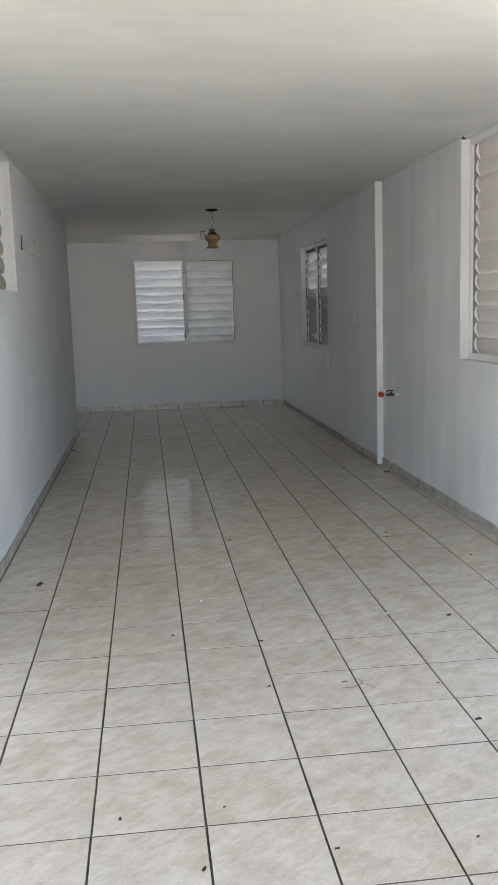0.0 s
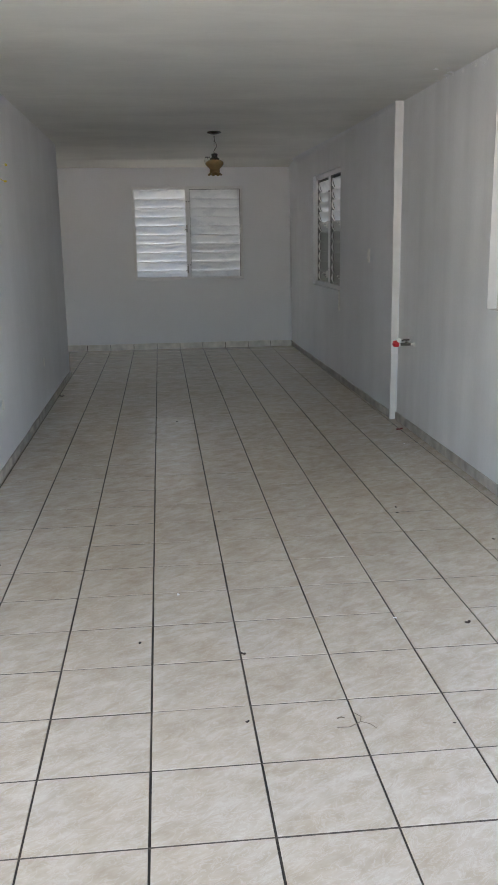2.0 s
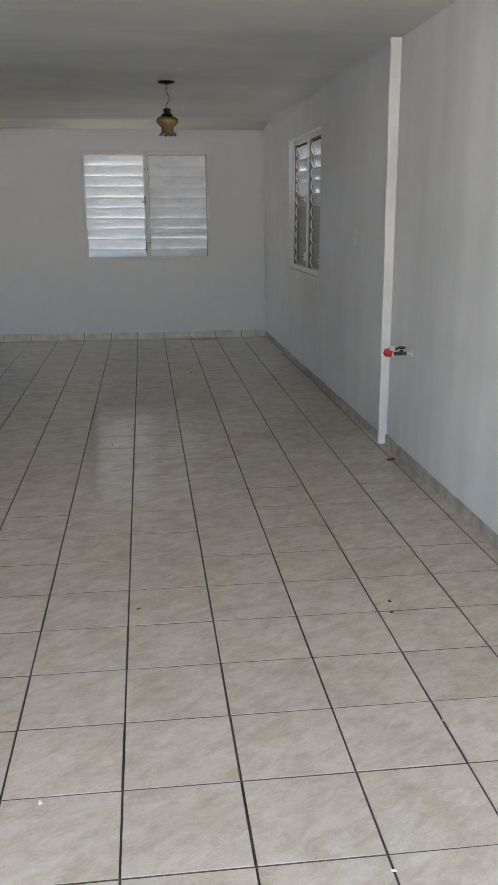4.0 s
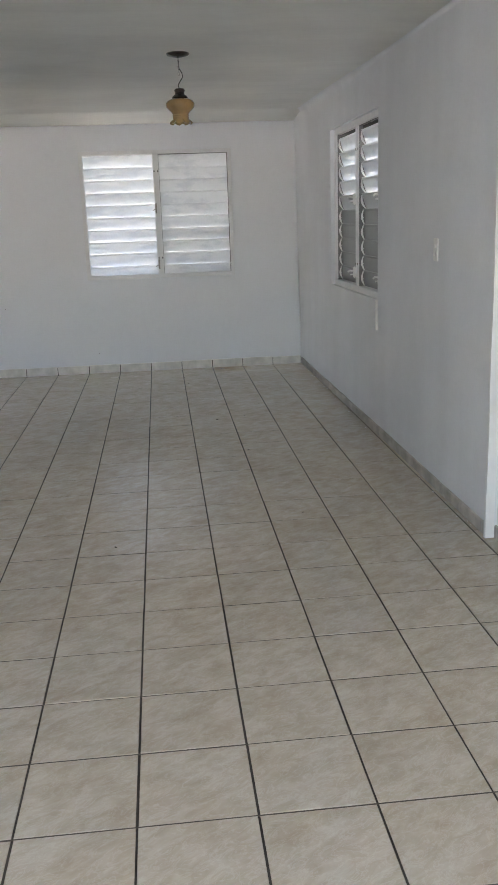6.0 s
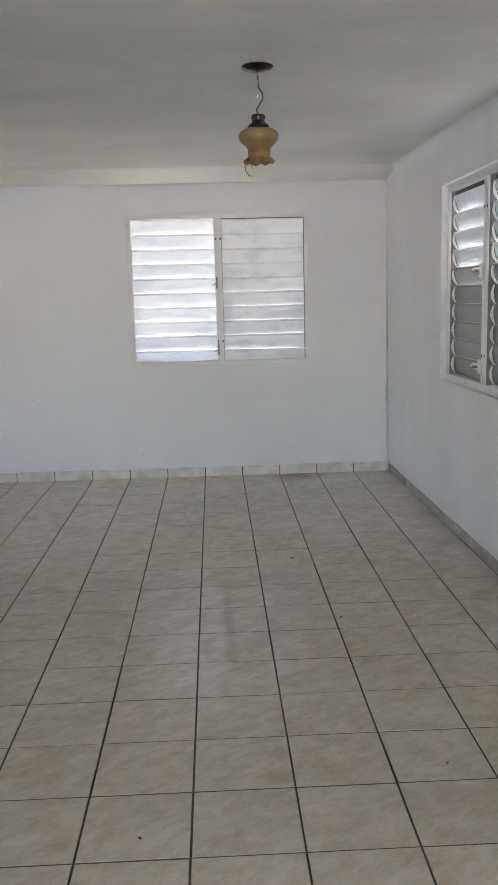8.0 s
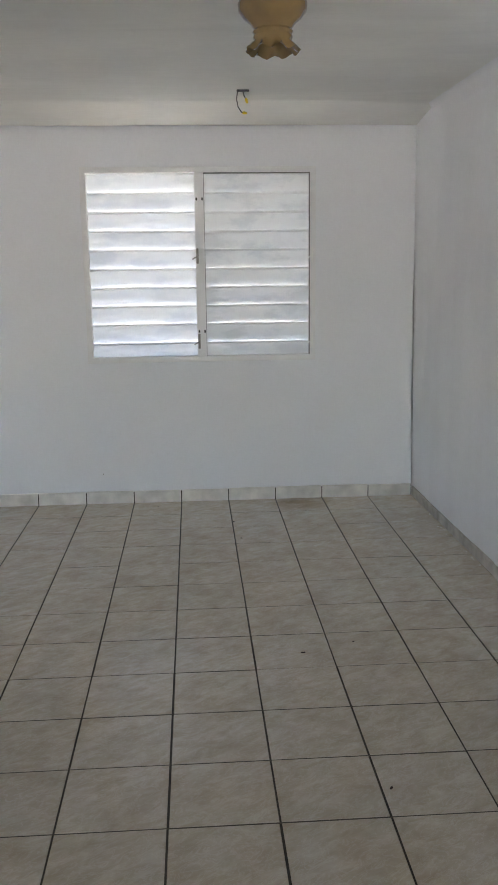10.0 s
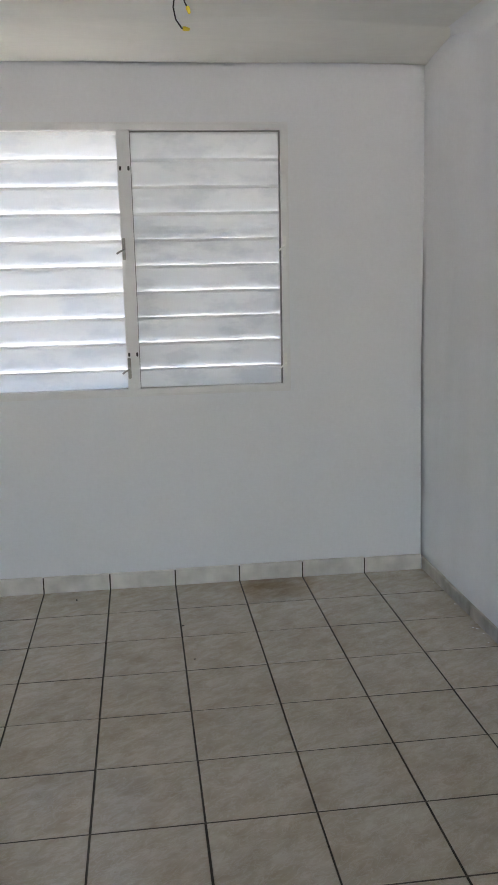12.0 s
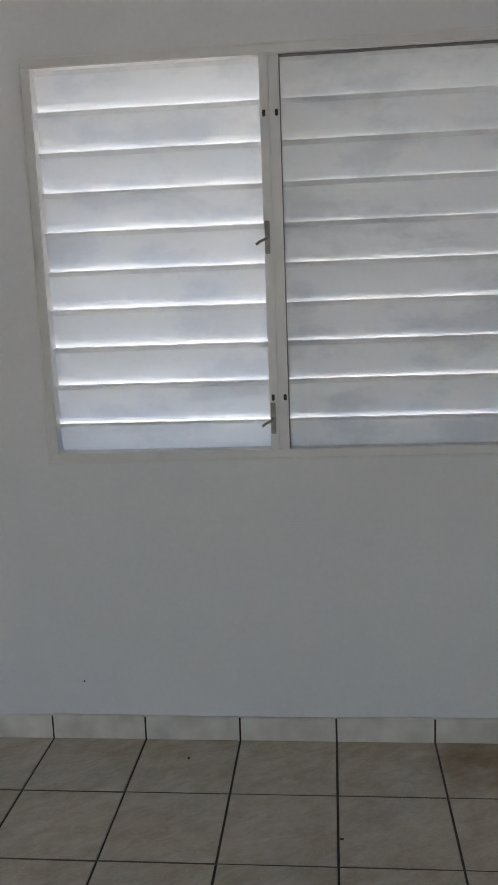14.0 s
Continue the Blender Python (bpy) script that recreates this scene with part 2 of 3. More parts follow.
def tube(points, radius, steps=8):
    return tube_in(bmesh.new(), points, radius, steps)


def wall(name, matrix, length, z0, z1, thickness, holes, material, label):
    """A wall whose room face is y = 0, running along x, with rectangular openings (x0, x1, z0, z1) through it."""
    xs = sorted({0.0, length, *(h[k] for h in holes for k in (0, 1))})
    zs = sorted({z0, z1, *(h[k] for h in holes for k in (2, 3))})
    solid = {(i, k) for i in range(len(xs) - 1) for k in range(len(zs) - 1)
             if not any(h[0] <= xs[i] < h[1] and h[2] <= zs[k] < h[3] for h in holes)}
    bm = bmesh.new()
    cache = {}

    def v(i, y, k):
        if (i, y, k) not in cache:
            cache[i, y, k] = bm.verts.new((xs[i], y, zs[k]))
        return cache[i, y, k]

    for i, k in solid:
        for y in (0.0, thickness):
            bm.faces.new((v(i, y, k), v(i + 1, y, k), v(i + 1, y, k + 1), v(i, y, k + 1)))
        for di, dk, a, b in ((-1, 0, (i, k), (i, k + 1)), (1, 0, (i + 1, k), (i + 1, k + 1)), (0, -1, (i, k), (i + 1, k)), (0, 1, (i, k + 1), (i + 1, k + 1))):
            if (i + di, k + dk) not in solid:
                bm.faces.new((v(a[0], 0.0, a[1]), v(b[0], 0.0, b[1]), v(b[0], thickness, b[1]), v(a[0], thickness, a[1])))
    ob = part(name, bm, material, label=label, matrix=matrix)
    return tagged(ob, kind="structure")


# local frames of the walls: x along the wall, y outward, z up
FAR = Matrix.Identity(4)
RIGHT_A = pose(1.315, 0, 0, 0, 0, -90 + RIGHT_SKEW)
RIGHT_B = pose(WALL_B, -5.36, 0, 0, 0, -90)
LEFT = pose(LEFT_X, PORCH_Y, 0, 0, 0, 90)
LEFT_LONG = 0.1              # how far the left wall runs on beside the porch

# ---- shell ----
bm = bmesh.new()
for corner in ((-2500, -2500), (2500, -2500), (2500, 2500), (-2500, 2500)):
    bm.verts.new((*corner, -0.16))
bm.faces.new(bm.verts)
tagged(part("ground", bm, M_CONCRETE, label="pale concrete and dry earth ground around the house"), kind="structure")

# Recess carried this far, unseen, to spread light from its added opening.
FAR_X0 = -6.0
far_hole = (-0.93 - FAR_X0, 0.61 - FAR_X0, 0.98, 2.25)
wall("wall_far", FAR @ pose(FAR_X0, 0, 0), 1.283 - FAR_X0, -0.15, 2.52, 0.048, [(far_hole[0] - 0.0025, far_hole[1] + 0.0025, far_hole[2] - 0.0025, far_hole[3] + 0.0025)], M_WHITE_WALL,
     "smooth white painted wall at the end of the room with a louvred window")
wall("wall_far_core", FAR @ pose(FAR_X0, 0.05, 0), 1.315 - FAR_X0, -0.15, CEIL, 0.10, [far_hole], M_WHITE_WALL,
     "rough white masonry behind the end wall's plaster")
wall("wall_right_inner", RIGHT_A @ pose(-WALL_T, 0, 0), 5.36 + WALL_T, -0.15, CEIL, WALL_T, [(1.605 + WALL_T, 3.20 + WALL_T, 0.965, 2.255)], M_WALL,
     "pale grey painted plaster wall with a recessed louvred window")
RB_HOLE = (1.97, 3.19, 1.088, 2.56)
wall("wall_right_outer", RIGHT_B, -5.36 - PORCH_Y, -0.15, CEIL, WALL_T, [RB_HOLE], M_PATCHED_WALL,
     "patched pale grey plaster wall with a louvred window up to the ceiling")
LW_HOLE = (-7.64 - PORCH_Y, -6.70 - PORCH_Y, 1.645, 2.55)
wall("wall_left", LEFT @ pose(-LEFT_LONG, 0, 0), LEFT_END - PORCH_Y + LEFT_LONG, -0.15, CEIL, WALL_T, [(LW_HOLE[0] + LEFT_LONG, LW_HOLE[1] + LEFT_LONG, LW_HOLE[2], LW_HOLE[3])], M_WALL, "pale grey painted plaster wall with a high louvred window")
wall("wall_recess_side", pose(LEFT_X - WALL_T, LEFT_END, 0, 0, 0, 180) @ pose(0, 0, 0), -FAR_X0 + LEFT_X - WALL_T, -0.15, CEIL, WALL_T, [], M_WALL,
     "pale grey wall closing the side recess")
# Unseen end wall; its opening is added to brighten the far room.
wall("wall_recess_end", pose(FAR_X0, LEFT_END - WALL_T, 0, 0, 0, 90), -LEFT_END + 2 * WALL_T, -0.15, CEIL, WALL_T, [(0.30, 1.2, 0.7, 1.8)], M_WALL, "unseen pale grey wall ending the side recess, with an opening added for light")

# Edges beyond the room are unseen, set to block or admit daylight.
roof = box(-4.5, 1.75, ROOF_Y, 0.55, CEIL, CEIL + 0.14)
box_in(roof, FAR_X0 - 0.4, -4.5, LEFT_END - 0.4, 0.55, CEIL, CEIL + 0.14)
tagged(part("ceiling", roof, M_CEIL, label="hand-trowelled concrete ceiling painted dull white"), kind="structure")


def ease(t):
    t = min(max(t, 0.0), 1.0)
    return t * t * (3 - 2 * t)


def relief(front, back, nu, nv):
    """A closed skin of plaster between two surfaces, each given over u and v from 0 to 1."""
    bm = bmesh.new()
    grids = [[[bm.verts.new(f(i / nu, k / nv)) for k in range(nv + 1)] for i in range(nu + 1)] for f in (front, back)]
    for g in grids:
        for i in range(nu):
            for k in range(nv):
                bm.faces.new((g[i][k], g[i + 1][k], g[i + 1][k + 1], g[i][k + 1]))
    a, b = grids
    for i in range(nu):
        for k in (0, nv):
            bm.faces.new((a[i][k], a[i + 1][k], b[i + 1][k], b[i][k]))
    for k in range(nv):
        for i in (0, nu):
            bm.faces.new((a[i][k], a[i][k + 1], b[i][k + 1], b[i][k]))
    return bm


def dip(t):
    """Height of the hand-made plaster run: rises to a soft lip, then falls back a little at the panel."""
    rise = min(max((t - 0.06) / 0.68, 0.0), 1.0)
    return 0.7 * rise + 0.3 * ease(rise) - 0.38 * ease((t - 0.76) / 0.24)


# Added slope that puts the window's light band on the ceiling into shape.
def end_drop(u, v):
    x = FAR_X0 + u * (1.31 - FAR_X0)
    reach = 0.52 + 0.03 * math.sin(2.3 * x) - 0.10 * ease((x - 0.4) / 0.9)
    return (x, -reach + v * (reach + 0.049), CEIL + 0.001 - 0.076 * dip(v) - 0.002 * math.sin(5 * x) * ease(v * 2))


tagged(part("ceiling_run", relief(end_drop, lambda u, v: (end_drop(u, v)[0], end_drop(u, v)[1], CEIL + 0.006), 40, 26), M_CEIL, smooth=True,
            label="added plaster dip at the end wall, shaped to give the ceiling's pale light band"), kind="structure")


def right_face(y):
    return 1.315 - y * 0.045 / 5.35


# Added swelling; shapes the slanting light streak on the side wall.
def right_swell(u, v):
    z = BASE_TOP + u * (CEIL - 0.001 - BASE_TOP)
    reach = 0.06 + 0.56 * (z / CEIL) ** 1.1
    y = -reach + v * (reach + 0.049)
    return (right_face(y) + 0.001 - 0.058 * (z / CEIL) * dip(v), y, z)


BASE_TOP = 0.07
tagged(part("wall_run", relief(right_swell, lambda u, v: (right_face(right_swell(u, v)[1]) + 0.006, *right_swell(u, v)[1:]), 30, 24), M_WALL, smooth=True,
            label="added pale grey plaster swelling, shaped to give the light streak by the corner"), kind="structure")


def soft_corner(u, v):
    y = -5.34 + u * 5.25
    r = 0.03 + 0.06 * ease((y + 3.6) / 3.0) + 0.006 * math.sin(2.1 * y)
    a = v * math.pi / 2
    return (right_face(y) + 0.001 - r * (1 - math.cos(a)), y, CEIL + 0.001 - r * (1 - math.sin(a)))


tagged(part("corner_run", relief(soft_corner, lambda u, v: (right_face(soft_corner(u, v)[1]) + 0.006, soft_corner(u, v)[1], CEIL + 0.006), 36, 8), M_WALL, smooth=True,
            label="rounded plaster corner between side wall and ceiling"), kind="structure")

floor = tagged(part("floor", box(FAR_X0, 1.6, REAR_Y, 0.0, -0.15, -0.004), M_GROUT, label="beige glazed ceramic tile floor with dark joints"), kind="structure")

# Unseen wall added to keep low sky light off window_2's lower slats.
blocker = box(3.9, 4.05, -14.0, 4.0, -0.16, 1.45)
tagged(part("blocker_wall", blocker, M_BLOCKER, label="unseen grey wall added outside the side windows to dim their lower slats"), kind="structure")

# ---- louvred windows ----
PITCH = 0.1185


def slat_mesh(width, chord, tilt, rise=0.008):
    """A slat bowed in section, its room edge up; tilt in degrees from closed."""
    bm = bmesh.new()
    n, thick = 8, 0.0030
    a = radians(tilt)
    outline = []
    for side in (0, 1):
        for k in range(n + 1):
            s = (k if side == 0 else n - k) / n
            c = (s - 0.5) * chord
            d = -rise * (1 - (2 * s - 1) ** 2) + (thick if side else 0.0)
            if s == 1.0 and side == 0:
                d -= 0.008
            outline.append((d * math.cos(a) - c * math.sin(a), c * math.cos(a) + d * math.sin(a)))
    rows = [[bm.verts.new((x, y, z)) for y, z in outline] for x in (0.0, width)]
    for k in range(len(outline)):
        j = (k + 1) % len(outline)
        bm.faces.new((rows[0][k], rows[0][j], rows[1][j], rows[1][k]))
    bm.faces.new(rows[0])
    bm.faces.new(rows[1])
    bmesh.ops.recalc_face_normals(bm, faces=bm.faces)
    me = bpy.data.meshes.new("slat")
    bm.to_mesh(me)
    bm.free()
    return me


def knob_bm():
    """A chunky white crank with a rounded housing and a forked grip."""
    bm = box(-0.016, 0.016, -0.020, 0.0, -0.045, 0.045, 0.007)
    tube_in(bm, [(0, -0.018, 0.012), (0, -0.050, 0.016), (-0.004, -0.062, 0.004)], 0.007, 8)
    tube_in(bm, [(0, -0.018, -0.014), (0, -0.046, -0.016)], 0.006, 8)
    return bm


def clip_band(t, pitch):
    """The curved clip that grips a slat's end: a crescent seen from the side, with a raised rib."""
    bm = bmesh.new()
    for x0, x1, grow in ((0.0, 0.018, 0.0), (0.006, 0.010, 0.003)):
        rings = []
        for q in range(9):
            f = q / 8
            c = (f - 0.5) * (pitch - 0.004)
            swell = math.sin(math.pi * min(max(f * 0.9 + 0.05, 0), 1))
            near, far = -0.006 - (0.022 + grow) * swell, -0.002 - 0.015 * swell
            rings.append([bm.verts.new((x, d * math.cos(t) - c * math.sin(t), c * math.cos(t) + d * math.sin(t)))
                          for x, d in ((x0, near), (x1, near), (x1, far), (x0, far))])
        for a, b in zip(rings, rings[1:]):
            for s in range(4):
                bm.faces.new((a[s], a[(s + 1) % 4], b[(s + 1) % 4], b[s]))
        bm.faces.new(rings[0])
        bm.faces.new(rings[-1])
    tube_in(bm, [(0.017, -0.016 * math.cos(t), -0.016 * math.sin(t)), (0.0205, -0.016 * math.cos(t), -0.016 * math.sin(t))], 0.0035, 6)
    return bm


def latch_bm(side):
    """A small crank: a plate with a bent lever."""
    bm = box(-0.008, 0.008, -0.006, 0.0, -0.05, 0.05, 0.002)
    tube_in(bm, [(0, -0.008, 0.0), (0, -0.022, -0.004), (side * 0.02, -0.03, -0.012), (side * 0.034, -0.032, -0.022)], 0.0045, 6)
    tube_in(bm, [(0, -0.006, 0.03), (0, -0.012, 0.03)], 0.006, 8)
    tube_in(bm, [(0, -0.006, -0.03), (0, -0.012, -0.03)], 0.006, 8)
    return bm


def louvre_window(name, matrix, x0, x1, z0, z1, label, tilts, border=0.038, mull=0.06, inset=0.0, slat_material=None, latch_side=-1, clips=False, latches=True, pitch_goal=PITCH, lower_material=None, latch_material=None, shaded_sash=None, bow=0.008, head=0.0, foot=None, fifth_material=None):
    """A louvred window with one sash per row of tilts; each sash has two banks of slats, the upper and the lower."""
    thing = tagged(new(name), label, "window", kind="structure")
    thing.matrix_world = matrix
    latch_material = latch_material or M_STEEL
    y0, y1 = inset - 0.012, inset + 0.085
    bm = bmesh.new()
    b = border
    for a0, a1, c0, c1 in ((x0, x1, z1 - b, z1), (x0, x1, z0, z0 + b), (x0, x0 + b, z0 + b, z1 - b), (x1 - b, x1, z0 + b, z1 - b)):
        box_in(bm, a0, a1, y0, y1, c0, c1, 0.003)
    for a0, a1, c0, c1 in ((x0, x1, z1 - 0.009, z1), (x0, x1, z0, z0 + 0.009), (x0, x0 + 0.009, z0 + 0.009, z1 - 0.009), (x1 - 0.009, x1, z0 + 0.009, z1 - 0.009)):
        box_in(bm, a0, a1, y0 - 0.005, y0 + 0.001, c0, c1, 0.0015)
    part("window_frame", bm, M_ALU, thing, "white painted aluminium frame")
    count = len(tilts)
    wide = (x1 - x0 - 2 * b - mull * (count - 1)) / count
    for s, (upper, lower) in enumerate(tilts):
        sx0 = x0 + b + s * (wide + mull)
        if s:
            bm = box(sx0 - mull, sx0 - mull / 2 - 0.002, y0 + 0.002, y1, z0 + b, z1 - b, 0.003)
            box_in(bm, sx0 - mull / 2 + 0.002, sx0, y0 + 0.002, y1, z0 + b, z1 - b, 0.003)
            box_in(bm, sx0 - mull / 2 - 0.004, sx0 - mull / 2 + 0.004, y0 + 0.012, y1 - 0.01, z0 + b, z1 - b)
            post = part("mullion", bm, M_ALU, thing, "double upright between the two sashes")
            for px in (sx0 - mull * 0.80, sx0 - mull * 0.16):
                for pz in (0.86, 0.14):
                    zz = z0 + b + pz * (z1 - z0 - 2 * b)
                    part("slot_plug", box(px - 0.005, px + 0.005, y0 - 0.001, y0 + 0.003, zz - 0.010, zz + 0.010, 0.002), M_BLACK, post, "small black rubber plug")
        if s:
            # Added strips: the sash gap's dark line at jamb and head, as colour.
            bm = box(sx0 + wide - 0.007, sx0 + wide, inset, inset + 0.014, z0 + b, z1 - b)
            box_in(bm, sx0, sx0 + wide - 0.007, inset, inset + 0.010, z1 - b - 0.007, z1 - b)
            box_in(bm, sx0, sx0 + 0.003, inset, inset + 0.010, z0 + b, z1 - b - 0.007)
            part("jamb_shade", bm, M_GAP_SHADE, thing, "dark grey strip painting the shaded gap along the jamb")
        inner_h = z1 - z0 - 2 * b
        n = round((inner_h - head) / pitch_goal)
        pitch = pitch_goal if foot is not None else (inner_h - head) / n
        low = z0 + b if foot is None else z1 - b - head - n * pitch
        if head:
            # Black strip paints the darkness of the open gap above the slats.
            part("head_gap_shade", box(sx0, sx0 + wide, inset + 0.030, inset + 0.060, z1 - b - head, z1 - b), M_BLACK, thing, "black strip standing in for the dark gap over the top slat")
        meshes = {bank: slat_mesh(wide + 0.006, pitch + (0.007 if foot is not None else 0.012), t, bow) for bank, t in (("upper", upper), ("lower", lower))}
        milky = M_SLAT_SHADED if s == shaded_sash else M_SLAT
        meshes["upper"].materials.append(slat_material or milky)
        meshes["lower"].materials.append(lower_material or slat_material or milky)
        for k in range(n):
            zc = low + (k + 0.5) * pitch
            mesh = meshes["upper" if k >= n / 2 else "lower"]
            if k == 0 and foot is not None:
                mesh = slat_mesh(wide + 0.006, foot, lower, bow)
                mesh.materials.append(slat_material or milky)
                zc = z0 + b + foot / 2 - 0.006
            if fifth_material and k == n // 2:
                mesh = mesh.copy()
                mesh.materials[0] = fifth_material
            ob = new("slat", mesh)
            ob.parent = thing
            ob.matrix_local = Matrix.Translation((sx0 - 0.003, inset + 0.042, zc))
            if clips:
                if not k:
                    # Added dark strip in place of the shaded gap between jamb and clips.
                    part("clip_shade", box(sx0, sx0 + 0.006, inset + 0.004, inset + 0.075, z0 + b, z1 - b), M_GAP_SHADE, thing, "dark grey strip painting the shaded gap behind the slat clips")
                t = radians(upper if k >= n / 2 else lower)
                for ex in (sx0 + 0.006, sx0 + wide - 0.024):
                    part("slat_clip", clip_band(t, pitch), M_PLASTIC, thing, "white end clip of a slat", Matrix.Translation((ex, inset + 0.042, zc)))
        if latches:
            for zz in (z0 + b + 0.555 * inner_h, z0 + b + 0.085 * inner_h):
                px = sx0 + wide + (0.011 if s < count - 1 else 0.012)
                part("latch", knob_bm() if inset == 0.05 else latch_bm(latch_side), latch_material if s < count - 1 else M_PLASTIC, thing, "small cranked louvre handle", matrix=Matrix.Translation((px, y0, zz)))
    return thing


window_far = louvre_window("window_1", FAR, -0.93, 0.61, 0.98, 2.25, "white louvred window with two sashes, one side more open", [(9, 9), (4, 6)], shaded_sash=1, pitch_goal=0.1225, foot=0.10, bow=0.006, border=0.036)
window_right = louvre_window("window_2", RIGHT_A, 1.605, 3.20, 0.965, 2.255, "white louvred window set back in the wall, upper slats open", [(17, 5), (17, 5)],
                             border=0.045, mull=0.08, inset=0.05, clips=True, slat_material=M_SIDE_SLAT, bow=0.004, lower_material=M_LOWER_SHADE_SLAT, latch_material=M_PLASTIC, head=0.032, pitch_goal=0.1168, fifth_material=M_HALF_SHADE_SLAT)
window_outer = louvre_window("window_3", RIGHT_B, RB_HOLE[0], RB_HOLE[1], RB_HOLE[2], RB_HOLE[3], "white louvred window reaching up to the ceiling", [(13, 13)],
                             border=0.04, inset=0.072, clips=True, latches=False, slat_material=M_CREAM_SLAT, pitch_goal=0.108)
window_left = louvre_window("window_4", LEFT, *LW_HOLE, "high louvred window with aged cream slats", [(-12, -12)], border=0.012, inset=0.06, bow=0.024,
                            slat_material=M_BEIGE_SLAT, latches=False)

# ---- vertical strip at the step of the right wall ----
bm = bmesh.new()
rings = []
for k in range(15):
    z = CEIL * k / 14
    w = 0.058 + 0.013 * k / 14 + 0.002 * math.sin(k * 1.7)
    width = 0.043 + 0.023 * k / 14
    e = WALL_B - w
    rings.append([bm.verts.new(p) for p in ((e, -5.375, z), (e + width, -5.375, z), (e + width, -5.35, z), (e, -5.35, z))])
for a, b in zip(rings, rings[1:]):
    for s in range(4):
        bm.faces.new((a[s], a[(s + 1) % 4], b[(s + 1) % 4], b[s]))
bm.faces.new(rings[0])
bm.faces.new(rings[-1])
tagged(part("corner_trim", bm, M_WOOD_WHITE, label="narrow white painted edge strip at the step in the plaster wall"), kind="structure")

tagged(part("wall_step", box(1.35, WALL_B + 0.002, -5.368, -5.352, 0.0, CEIL), M_WALL, label="narrow grey plaster step beside the white strip"), kind="structure")

# ---- pendant lamp ----
lamp = tagged(new("pendant_lamp"), "amber glass pendant lamp hanging from the ceiling on a chain", "lamp")
lamp.location = (0.01, -3.42, CEIL)
part("canopy", lathe([(0.0, 0.0), (0.068, 0.0), (0.073, -0.005), (0.066, -0.014), (0.03, -0.024), (0.0, -0.028)]), M_BROWN, lamp, "dark brown ceiling rose", smooth=True)
part("cord", tube([(0, 0, -0.02), (0.002, 0, -0.06), (0.004, 0, -0.09), (0.02, 0, -0.115), (0.024, 0, -0.14), (0.006, 0, -0.165), (-0.006, 0, -0.185), (0.0, 0, -0.215)], 0.003), M_BLACK, lamp, "wavy black cord")
for k in range(6):
    z = -0.035 - k * 0.017
    pts = [(0.006 * math.cos(a) * (k % 2), 0.006 * math.cos(a) * (1 - k % 2), z + 0.011 * math.sin(a)) for a in (2 * math.pi * s / 10 for s in range(11))]
    part("chain_link", tube(pts, 0.0015, 5), M_CHROME, lamp)
part("cap", lathe([(0.0, -0.205), (0.028, -0.208), (0.034, -0.218), (0.028, -0.232), (0.032, -0.244), (0.046, -0.252), (0.050, -0.261), (0.046, -0.269), (0.0, -0.269)]), M_BROWN, lamp, "dark brown turned cap", smooth=True)
prof = [(0.040, -0.266), (0.064, -0.270), (0.083, -0.281), (0.092, -0.298), (0.090, -0.316), (0.076, -0.333), (0.060, -0.346), (0.054, -0.354), (0.050, -0.360), (0.054, -0.366), (0.050, -0.373), (0.053, -0.380), (0.050, -0.388), (0.055, -0.400), (0.071, -0.414)]
M_AMBER = simple("amber_glass", (0.40, 0.27, 0.115), 0.06, vary=0.75, scale=14, Transmission_Weight=0.3, Coat_Weight=0.6)
bm = lathe(prof + [(r - 0.003, z) for r, z in reversed(prof)], 40, lambda k, a: (0.004 * math.cos(9 * a), 0.006 * math.cos(9 * a)) if len(prof) - 2 <= k <= len(prof) + 1 else (0, 0))
part("shade", bm, M_AMBER, lamp, "bell-shaped amber glass shade with a ruffled rim", smooth=True)

# ---- small fittings ----
RIGHT_WALL_B = lambda y, z: pose(WALL_B, y, z, 0, 0, -90)


def on_right_inner(along, z):
    return RIGHT_A @ pose(along, 0, z)


def outlet_plate(name, matrix, label, w, h, toggles, category):
    thing = tagged(new(name), label, category)
    thing.matrix_world = matrix
    part("cover", box(-w / 2, w / 2, -0.007, 0.0, -h / 2, h / 2, 0.003), M_PLASTIC, thing)
    for k in range(toggles):
        z = h * 0.3 * (k - (toggles - 1) / 2)
        part("toggle", box(-0.007, 0.007, -0.017, -0.006, z - 0.011, z + 0.011, 0.003), M_PLASTIC, thing, "small white toggle")
    return thing


outlet_plate("light_switch", on_right_inner(4.47, 1.36), "white plastic light switch with two toggles on the plaster wall", 0.075, 0.125, 2, "switch")
for y, z in ((-6.575, 0.457), (-4.449, 0.456)):
    outlet_plate("wall_outlet", LEFT @ pose(y - PORCH_Y, 0, z), "small white outlet cover low on the grey wall", 0.05, 0.075, 0, "outlet")["group"] = "outlets on the side wall"

strip = part("conduit", box(-0.012, 0.012, -0.014, 0.0, 0.0, 0.215, 0.004), M_PLASTIC, matrix=on_right_inner(3.20, 0.757),
             label="short white plastic conduit on the wall under the window")
tagged(strip, category="conduit")


def wire_nut(parent, at, way, label="yellow wire connector"):
    turn = Vector(way).to_track_quat("Z", "Y").to_matrix().to_4x4()
    return part("wire_connector", lathe([(0.0, 0.0), (0.007, 0.001), (0.008, 0.010), (0.005, 0.026), (0.0, 0.028)], 10), M_YELLOW, parent, label,
                Matrix.Translation(at) @ turn, True)


box_out = tagged(new("wiring_box"), "open wiring hole with loose wires and yellow connectors", "wiring")
box_out.matrix_world = LEFT @ pose(-6.33 - PORCH_Y, 0, 2.02)
